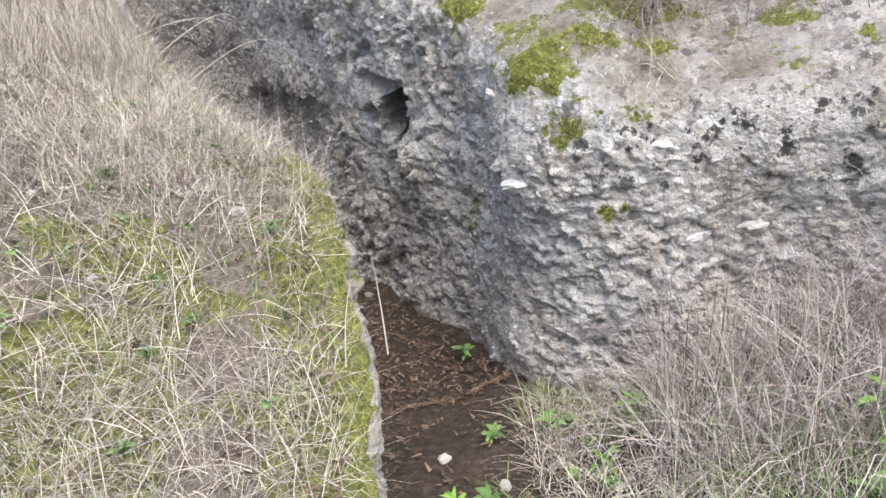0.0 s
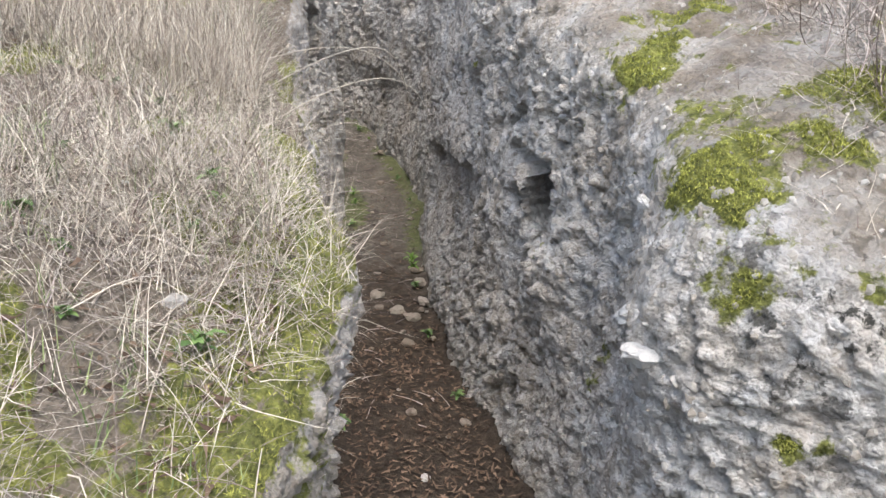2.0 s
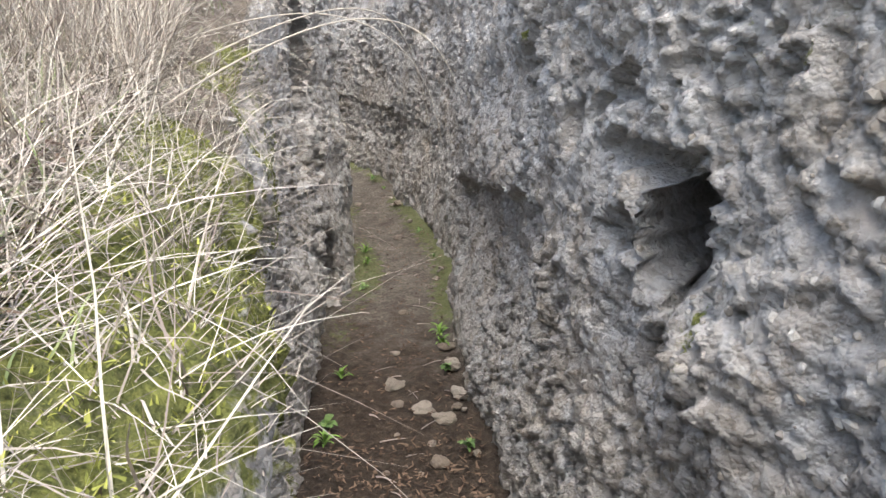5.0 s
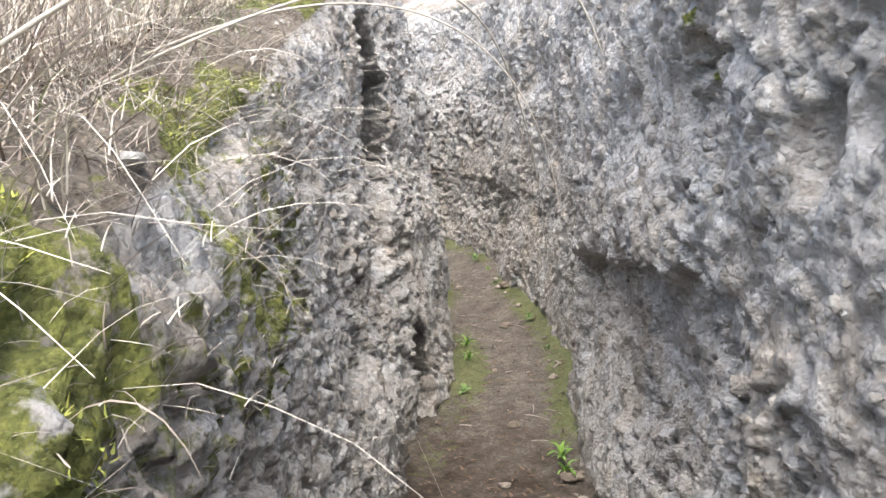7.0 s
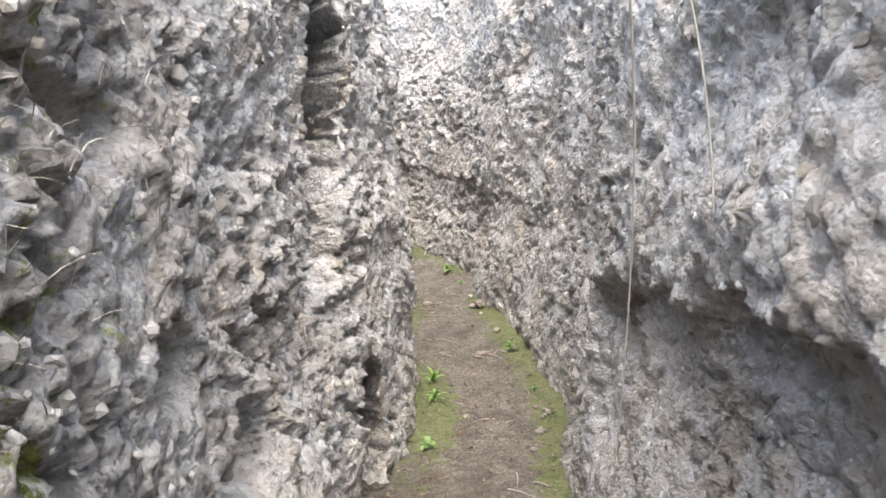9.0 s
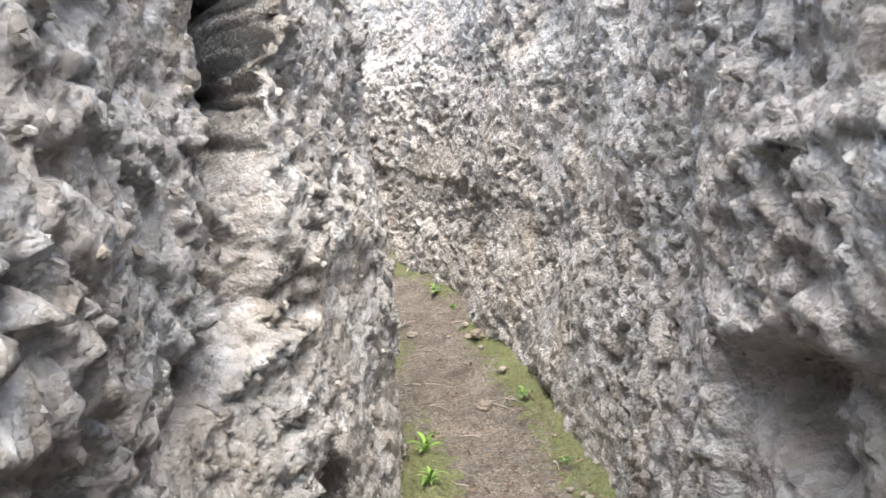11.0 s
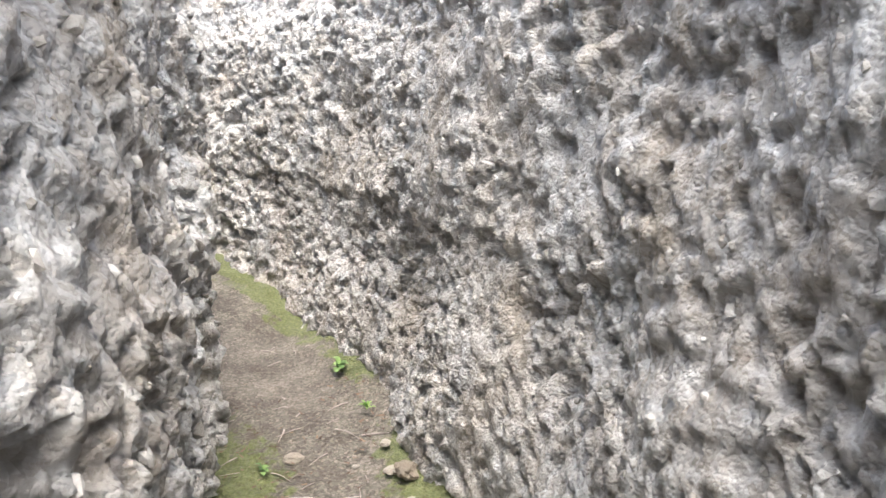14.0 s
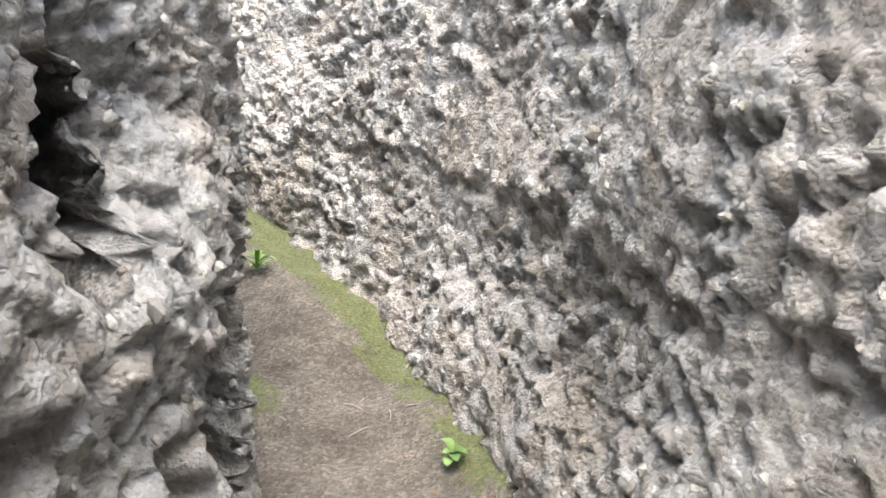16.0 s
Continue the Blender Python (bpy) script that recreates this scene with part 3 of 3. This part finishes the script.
# the tall tuft and the thicket at the far end of the bank
r3 = on_bank(left_grid, left_lip, 5200, 3.7, 5.4, 1.3, power=1.2)
n = len(r3)
stuff(blades("tall_grass", r3, uni(0.15, 0.5, n), uni(0.0018, 0.0035, n), np.abs(rng.normal(0.35, 0.25, n)), uni(0, 6.28, n), uni(0.3, 1.4, n), STRAW, 5, 0.08),
      "tall pale dry grass standing on the bank's edge", "dry grass")
r4 = on_bank(left_grid, left_lip, 4200, 4.9, 9.5, 3.0, power=1.0)
n = len(r4)
stuff(blades("dead_brush", r4, uni(0.3, 1.0, n), uni(0.002, 0.005, n), np.abs(rng.normal(0.7, 0.4, n)), uni(0, 6.28, n), uni(0.3, 1.5, n), TWIG, 6, 0.18),
      "tangled grey-brown dead brush over the lip", "dead brush")
r5 = np.vstack([on_bank(right_grid, right_lip, 9000, 3.1, 11.0, 2.4, power=1.0, start=14), on_bank(right_grid, right_lip, 20000, 2.0, 5.2, 2.4, power=0.8, start=12)])
n = len(r5)
stuff(blades("dead_brush", r5, uni(0.15, 0.7, n), uni(0.002, 0.005, n), np.abs(rng.normal(1.0, 0.4, n)), uni(0, 6.28, n), uni(0.2, 1.2, n), TWIG, 6, 0.2),
      "tangled grey dead twigs on top of the rock", "dead brush")
r6 = on_bank(right_grid, right_lip, 18000, 2.0, 6.0, 3.0, power=1.1, start=0)
r6 = r6[patchy(r6, 0.4, -0.4, 0.5, 309)]
n = len(r6)
stuff(blades("dry_grass", r6, uni(0.04, 0.2, n), uni(0.0016, 0.0035, n), np.abs(rng.normal(1.15, 0.3, n)), uni(0, 6.28, n), uni(0.1, 0.7, n), STRAW, 4, 0.12),
      "thin dry grass and litter on the mossy rock top", "dry grass")


def on_floor(n, x0, x1, y0, y1):
    x, y = uni(x0, x1, n), uni(y0, y1, n)
    return np.stack([x, y, floor_top(x, y)], 1)


# weeds and straw in the hollow at the foot of the rock
r7 = on_floor(26000, -0.45, 3.0, 0.6, 3.05)
r7 = r7[(r7[:, 0] > -0.55 + 0.25 * (3 - r7[:, 1])) & patchy(r7, 0.35, -0.8, 0.2, 313)]
n = len(r7)
stuff(blades("dry_grass", r7, uni(0.06, 0.34, n), uni(0.0016, 0.0035, n), np.abs(rng.normal(0.95, 0.35, n)), uni(0, 6.28, n), uni(0.2, 1.1, n), STRAW, 4, 0.14),
      "dry grass stalks fallen over the hollow", "dry grass")
r8 = on_floor(24000, -0.5, 3.0, 1.2, 3.05)
r8 = r8[patchy(r8, 0.3, -0.2, 0.5, 317)]
n = len(r8)
stuff(blades("green_grass", r8, uni(0.05, 0.16, n), uni(0.003, 0.007, n), np.abs(rng.normal(0.55, 0.3, n)), uni(0, 6.28, n), uni(0.3, 1.2, n), GREEN, 3),
      "fresh green grass in the hollow", "grass")
r9 = on_floor(5200, 0.05, 2.8, 1.9, 3.1)
n = len(r9)
stuff(blades("dead_brush", r9, uni(0.3, 0.9, n), uni(0.0025, 0.005, n), np.abs(rng.normal(0.6, 0.4, n)), uni(0, 6.28, n), uni(0.5, 1.8, n), TWIG, 6, 0.15),
      "arching dead bramble stems against the rock", "dead brush")


def lip_row(grid, lip, y0, y1, n, spread):
    rows = grid[lip - spread:lip + 8]
    cols = np.where((rows[0][:, 1] > y0) & (rows[0][:, 1] < y1))[0]
    return rows[rng.integers(0, len(rows), n), cols[rng.integers(0, len(cols), n)]]


# stems drooping over the lip
r10 = lip_row(left_grid, left_lip, 3.6, 7.4, 700, 14)
n = len(r10)
stuff(blades("drooping_grass", r10, uni(0.15, 0.5, n), uni(0.0015, 0.003, n), uni(0.6, 1.3, n), rng.normal(0.75, 0.5, n), uni(0.8, 2.0, n), STRAW, 6, 0.08),
      "dry grass hanging over the edge of the rock", "dry grass")


r11 = lip_row(right_grid, right_lip, 5.5, 10.9, 2600, 6)
n = len(r11)
stuff(blades("drooping_grass", r11, uni(0.1, 0.35, n), uni(0.0015, 0.003, n), uni(0.2, 1.0, n), rng.normal(-2.3, 0.7, n), uni(0.5, 1.8, n), STRAW, 5, 0.08),
      "dry grass fringe along the top of the rock", "dry grass")


def moss_tufts(name, grid, lip, attribute_of, n, y0, y1):
    """Short moss stems where the rock is mossy."""
    flat = grid.reshape(-1, 3)
    moss = np.empty(len(flat), dtype=np.float32)
    attribute_of.data.attributes["moss"].data.foreach_get("value", moss)
    near = np.where((moss > 0.62) & (flat[:, 1] > y0) & (flat[:, 1] < y1) & (flat[:, 0] > -6) & (flat[:, 0] < 1.8))[0]
    r = flat[near[rng.integers(0, len(near), n)]] + rng.normal(0, 0.006, (n, 3))
    return stuff(blades(name, r, uni(0.005, 0.014, n), uni(0.002, 0.0045, n), uni(0.2, 1.5, n), uni(0, 6.28, n), uni(0, 0.6, n), MOSS, 2),
                 "yellow-green moss cushions on the rock", "moss")


moss_tufts("moss", left_grid, left_lip, wall_left, 45000, 0.5, 5.6)
moss_tufts("moss", right_grid, right_lip, wall_right, 60000, 2.0, 5.6)


# ---- loose and bedded stones ----
def stone_mesh(name, material, seed, flat=0.7, rough=0):
    """An angular stone of about unit size."""
    g = np.random.default_rng(seed)
    bm = bmesh.new()
    bmesh.ops.create_icosphere(bm, subdivisions=1 if rough < 1 else 3, radius=0.5)
    for v in bm.verts:
        if rough:
            w = v.co + Vector((seed % 97, seed % 89, seed % 83))
            v.co *= 1 + 0.55 * noise.noise(w * 1.7) + 0.3 * noise.noise(w * 4.5) + 0.12 * noise.noise(w * 11)
        else:
            v.co = v.co * float(g.uniform(0.72, 1.2))
        v.co.z *= flat
    for cut in range(0 if rough else 3):
        d = Vector(g.normal(size=3)).normalized()
        bmesh.ops.bisect_plane(bm, geom=bm.verts[:] + bm.edges[:] + bm.faces[:], plane_co=d * 0.36, plane_no=d, clear_outer=True)
        bmesh.ops.contextual_create(bm, geom=[e for e in bm.edges if e.is_boundary])
    me = bpy.data.meshes.new(name)
    bm.to_mesh(me)
    bm.free()
    me.materials.append(material)
    return me


def turn(scale=1.0):
    return Euler(rng.uniform(0, 6.28, 3)).to_matrix().to_4x4() @ Matrix.Diagonal((*(scale * rng.uniform(0.7, 1.3, 3)), 1))


CHIPS = [stone_mesh("stone", CHIP, 500 + i) for i in range(8)]


def bedded(wall, grid, lip, y0, y1, count, joined_count, xmax):
    """Chips of rock that stand out of a face: the nearest as parts, the rest as one mesh."""
    face = grid[30:lip] if count else grid[lip - 10:lip + 62]
    cols = np.where((face[0][:, 1] > y0) & (face[0][:, 1] < y1) & (face[0][:, 0] < xmax))[0]
    inward = np.array([-0.76, -0.65, 0]) if xmax < 0 else np.array([0.6, 0.8, 0])

    def pick(k):
        return face[rng.integers(0, len(face), k), cols[rng.integers(0, len(cols), k)]] + 0.005 * inward

    for p in pick(count):
        ob = new("stone", CHIPS[int(rng.integers(8))])
        ob.parent = wall
        ob.matrix_basis = Matrix.Translation(p) @ turn(float(0.018 + 0.045 * rng.random() ** 2.2))
    vs, fs, k = [], [], 0
    shapes = []
    for me in CHIPS:
        bm = bmesh.new()
        bm.from_mesh(me)
        bmesh.ops.triangulate(bm, faces=bm.faces[:])
        shapes.append((np.array([v.co[:] for v in bm.verts]), np.array([[v.index for v in f.verts] for f in bm.faces])))
        bm.free()
    for p in pick(joined_count):
        v, f = shapes[int(rng.integers(8))]
        m = np.array(turn(float(0.010 + 0.026 * rng.random() ** 2 if count else 0.008 + 0.024 * rng.random() ** 3)))[:3, :3]
        vs.append(v @ m.T + p)
        fs.append(f + k)
        k += len(v)
    ob = new("rock_chips", raw_mesh("rock_chips", np.vstack(vs), np.vstack(fs), CHIP_ALL, False))
    ob.parent = wall
    tagged(ob, "small angular chips bedded in the rock face", kind="stuff")


def loose_stone(p, size, material, label, group):
    ob = new("loose_stone", stone_mesh("loose_stone", material, int(rng.integers(1e6)), 0.65, 1))
    ob.matrix_basis = Matrix.Translation((p[0], p[1], p[2] + 0.18 * size)) @ pose(0, 0, 0, 0, 0, float(rng.uniform(0, 360))) @ Matrix.Diagonal((size, size * 0.8, size * 0.75, 1))
    return tagged(ob, label, "stone", group)


def right_foot(y, off):
    """A plan point on the path, off metres from the foot of the taller face."""
    i = int(np.argmin(np.abs(right_curve[:, 1] - y) + 9 * (right_curve[:, 0] > -0.6)))
    t = right_curve[min(i + 5, len(right_curve) - 1)] - right_curve[i - 5]
    nrm = np.array([t[1], -t[0]]) / np.hypot(*t)
    nrm = nrm if nrm[1] < 0 else -nrm
    return right_curve[i] + nrm * off


for i in range(46):
    x, y = right_foot(float(rng.uniform(4.2, 10.0)), float(0.06 + 0.5 * rng.random() ** 2.5))
    loose_stone((x, y, float(floor_top(x, y))), float(0.025 + 0.11 * rng.random() ** 2), RUBBLE, "grey-brown loose stone on the earth path", "stones on the path")
for x, y in ((-0.72, 2.35), (-0.45, 2.2), (-1.6, 3.75)):
    loose_stone((x, y, float(floor_top(x, y))), 0.055, WHITE, "small white stone on the earth path", "white stones")


def at_bank(grid, lip, x, y):
    rows = grid[lip:lip + 80].reshape(-1, 3)
    return rows[np.argmin((rows[:, 0] - x) ** 2 + (rows[:, 1] - y) ** 2)]


for i in range(24):
    p = on_bank(left_grid, left_lip, 1, 1.5, 3.4, 1.6, power=0.8, start=8)[0]
    loose_stone(p, float(rng.uniform(0.02, 0.06)), WHITE, "pale pebble lying in the grass of the bank", "pebbles on the bank")


# white veins and nodules that stand out of the rock near the entrance
def in_face(grid, lip, x, y, z):
    face = grid[:lip + 30].reshape(-1, 3)
    return face[np.argmin((face[:, 0] - x) ** 2 + (face[:, 1] - y) ** 2 + (face[:, 2] - z) ** 2)]


for x, y, z, size in ((-0.6, 3.17, 0.46, 0.13), (-0.52, 3.12, 0.38, 0.15), (-0.25, 3.0, 0.56, 0.08), (-0.1, 3.0, 0.62, 0.08), (0.1, 3.0, 0.6, 0.1), (0.3, 3.05, 0.55, 0.09), (-0.75, 3.4, 0.72, 0.07),
                      (0.2, 3.0, 0.15, 0.13), (0.45, 3.0, 0.2, 0.14), (-2.5, 3.95, 0.7, 0.06), (-2.4, 3.88, 0.5, 0.06)):
    left = x < -2
    p = in_face(left_grid if left else right_grid, left_lip if left else right_lip, x, y, z)
    ob = new("white_stone", stone_mesh("white_stone", WHITE, int(rng.integers(1e6)), 0.45, 1))
    ob.parent = wall_left if left else wall_right
    ob.matrix_basis = Matrix.Translation(p + np.array((0.0, (-0.36 if left else 0.36) * size, 0))) @ pose(0, 0, 0, float(rng.uniform(-30, 30)), float(rng.uniform(-30, 30)), float(rng.uniform(-40, 40))) @ Matrix.Diagonal((size * 1.2, size * 0.7, size * 0.9, 1))


# ---- herbs ----
def leaf_mesh(name, length, width, material, arch=0.5, lobes=0.0):
    """A leaf with a folded midrib that arches over, from its foot along x."""
    bm = bmesh.new()
    prev, n = None, 7
    for i in range(n + 1):
        t = i / n
        a = 0.9 - arch * 2 * t
        x, z = length * t * (0.95 - 0.15 * arch * t), length * 0.55 * math.sin(t * 2.2) * (0.9 - arch * t)
        w = width * 0.5 * (math.sin(math.pi * min(1, 0.06 + 0.94 * t)) ** 0.7 * (1 - lobes * (i % 2)) + 0.06)
        row = [bm.verts.new((x, -w, z + 0.25 * w)), bm.verts.new((x, 0, z)), bm.verts.new((x, w, z + 0.25 * w))]
        if prev:
            bm.faces.new((prev[0], row[0], row[1], prev[1])), bm.faces.new((prev[1], row[1], row[2], prev[2]))
        prev = row
    me = bpy.data.meshes.new(name)
    bm.to_mesh(me)
    bm.free()
    me.polygons.foreach_set("use_smooth", np.ones(len(me.polygons), dtype=bool))
    me.materials.append(material)
    return me


def herb(label, count, length, width, material, arch, lobes=0.0):
    """A low rosette of leaves; the leaves are its parts."""
    top = tagged(new("herb"), label, "plant", "herbs")
    meshes = [leaf_mesh("leaf", length * k, width * k, material, arch, lobes) for k in (0.65, 0.85, 1.0)]
    for i in range(count):
        ob = new("leaf", meshes[i % 3])
        ob.parent = top
        ob.matrix_basis = pose(0, 0, 0.002 * i, float(rng.uniform(-12, 12)), float(rng.uniform(-38, 12)), 137.5 * i + float(rng.uniform(-15, 15)))
    return top


HERBS = [herb("green rosette of long narrow leaves in the earth", 13, 0.11, 0.02, FRESH, 0.35), herb("dark green low herb with lobed leaves among straw", 11, 0.085, 0.03, LEAF, 0.6, 0.35),
         herb("small green herb with rounded leaves", 9, 0.05, 0.03, LEAF, 0.7)]
used = [False] * 3


def plant(kind, x, y, z, size=1.0):
    m = Matrix.Translation((x, y, z)) @ pose(0, 0, 0, 0, 0, float(rng.uniform(0, 360)))
    if not used[kind]:
        used[kind], ob = True, HERBS[kind]
        ob.matrix_basis = m
    else:
        ob = copy_thing(HERBS[kind], m)
    ob.scale = (size, size, size)


def both_feet(y, side):
    if side:
        return right_foot(y, 0.1)
    i = int(np.argmin(np.abs(left_curve[:, 1] - y)))
    return left_curve[i] + np.array([0.076, 0.065]) * 1.2


for y, side, kind, size in ((4.35, 0, 0, 0.9), (4.9, 0, 0, 0.9), (5.05, 0, 2, 1.4), (5.6, 0, 0, 0.8), (6.55, 1, 0, 0.9), (6.7, 1, 0, 1.0), (6.2, 1, 2, 1.2), (5.4, 1, 1, 0.9), (7.7, 0, 0, 0.9), (7.9, 0, 0, 1.0), (7.2, 0, 2, 1.3),
                            (8.3, 1, 1, 0.7), (8.9, 1, 2, 1.2), (9.9, 1, 0, 0.5), (10.25, 1, 2, 1.5), (10.45, 1, 1, 0.9), (10.55, 1, 2, 1.1), (10.68, 1, 0, 0.9), (9.2, 0, 2, 0.9), (4.6, 1, 1, 0.8), (3.7, 0, 1, 1.1), (3.5, 1, 1, 1.2)):
    x, yy = both_feet(y, side)
    plant(kind, x, yy, float(floor_top(x, yy)) + 0.02, size)
plant(0, -9.05, 10.55, float(floor_top(-9.05, 10.55)) + 0.03, 1.3)
for i in range(120):
    x, y = float(rng.uniform(-0.6, 2.2)), float(rng.uniform(1.4, 2.9))
    plant(int(rng.integers(10)) % 3 if i % 3 else 1, x, y, float(floor_top(x, y)) + 0.015, float(rng.uniform(0.7, 1.3)))
for i in range(100):
    p = on_bank(left_grid, left_lip, 1, 0.6, 3.6, 1.8, power=0.8, start=4)[0]
    plant(1 + int(rng.integers(2)), float(p[0]), float(p[1]), float(p[2]) + 0.01, float(rng.uniform(0.45, 1.0)))


# ---- twigs, long stems and fallen leaves ----
def stem(name, points, radius, material, label, category, group=""):
    cu = bpy.data.curves.new(name, "CURVE")
    cu.dimensions, cu.bevel_depth, cu.bevel_resolution = "3D", radius, 1
    sp = cu.splines.new("NURBS")
    sp.points.add(len(points) - 1)
    for i, (q, c) in enumerate(zip(sp.points, points)):
        q.co, q.radius = (*c, 1), 1 - 0.75 * i / (len(points) - 1)
    sp.use_endpoint_u, sp.order_u = True, 4
    deps = bpy.context.evaluated_depsgraph_get()
    tmp = bpy.data.objects.new("tmp", cu)
    me = bpy.data.meshes.new_from_object(tmp, depsgraph=deps)
    bpy.data.objects.remove(tmp)
    me.name = name
    if not me.materials:
        me.materials.append(material)
    me.materials[0] = material
    return tagged(new(name, me), label, category, group)


for i in range(90):
    x, y = right_foot(float(rng.uniform(4.0, 10.6) if i % 2 else rng.uniform(8.8, 10.6)), float(rng.uniform(0.12, 0.7)))
    z, a, l = float(floor_top(x, y)) + 0.006, float(rng.uniform(0, 6.28)), float(rng.uniform(0.05, 0.2))
    c, s = math.cos(a) * l, math.sin(a) * l
    stem("twig", [(x, y, z), (x + c * 0.35, y + s * 0.33 + 0.01, z + 0.008), (x + c * 0.7 + 0.006, y + s * 0.7, z + 0.006), (x + c, y + s, z)], float(rng.uniform(0.002, 0.005)), TWIG,
         "thin dry twig lying on the earth path", "twig", "twigs on the path")
for hang in (((-2.7, 4.15, 0.92), (-2.62, 4.6, 1.12), (-2.66, 4.98, 0.9), (-2.78, 5.22, 0.45), (-2.88, 5.36, 0.08)), ((-2.95, 4.4, 0.95), (-2.66, 4.72, 1.15), (-2.6, 4.95, 0.85), (-2.62, 5.05, 0.5)),
             ((-2.3, 3.75, 0.8), (-2.1, 3.95, 1.02), (-2.0, 4.12, 0.95), (-1.98, 4.2, 0.75))):
    p = at_bank(left_grid, left_lip, hang[0][0], hang[0][1])
    stem("hanging_stem", [(float(p[0]), float(p[1]), float(p[2]) - 0.02), *hang[1:]], 0.003, STRAW, "long dry grass stem hanging over the lip", "dry stem", "hanging stems")
for x, y, h, bx, by in ((0.75, 2.2, 0.75, -0.03, 0.05), (1.15, 2.3, 0.7, 0.02, -0.3), (1.2, 2.5, 0.8, -0.6, 0.2), (0.35, 2.1, 0.35, 0.01, 0.0), (0.9, 2.6, 0.9, 0.5, 0.1), (-0.75, 1.95, 0.3, -0.06, 0.1), (-0.85, 1.85, 0.28, 0.03, 0.06)):
    z = float(floor_top(x, y)) if x > -0.5 else float(at_bank(left_grid, left_lip, x, y)[2]) - 0.02
    stem("dry_stalk", [(x, y, z), (x + bx * 0.1, y + by * 0.1, z + h * 0.4), (x + bx * 0.5, y + by * 0.5, z + h * 0.85), (x + bx, y + by, z + h)], 0.003, STRAW,
         "single tall dry stalk rising from the weeds", "dry stalk", "dry stalks")

# fallen leaves and crumbs on the path and the bank
lf = np.vstack([np.array([(*right_foot(y, o), 0.0) for y, o in zip(np.where(rng.random(4200) < 0.5, uni(3.0, 5.5, 4200), uni(3.0, 10.4, 4200)), uni(0.03, 0.85, 4200))]), on_floor(1600, -1.3, 1.0, 0.5, 3.4)])
lf[:, 2] = floor_top(lf[:, 0], lf[:, 1]) + 0.016
lf = np.vstack([lf, on_bank(left_grid, left_lip, 3500, 0.4, 4.5, 2.0, start=0) + (0, 0, 0.015)])
n = len(lf)
stuff(blades("leaf_litter", lf, uni(0.015, 0.05, n), uni(0.006, 0.02, n), rng.normal(1.5, 0.2, n), uni(0, 6.28, n), uni(-0.5, 0.5, n), LITTER, 2), "brown dead leaf fragments on the earth", "leaf litter")

bedded(wall_left, left_grid, left_lip, 4.4, 9.6, 290, 6000, -1.0)
bedded(wall_right, right_grid, right_lip, 2.9, 10.9, 290, 7000, 1.5)
bedded(wall_right, right_grid, right_lip, 2.7, 5.2, 0, 2600, 1.6)
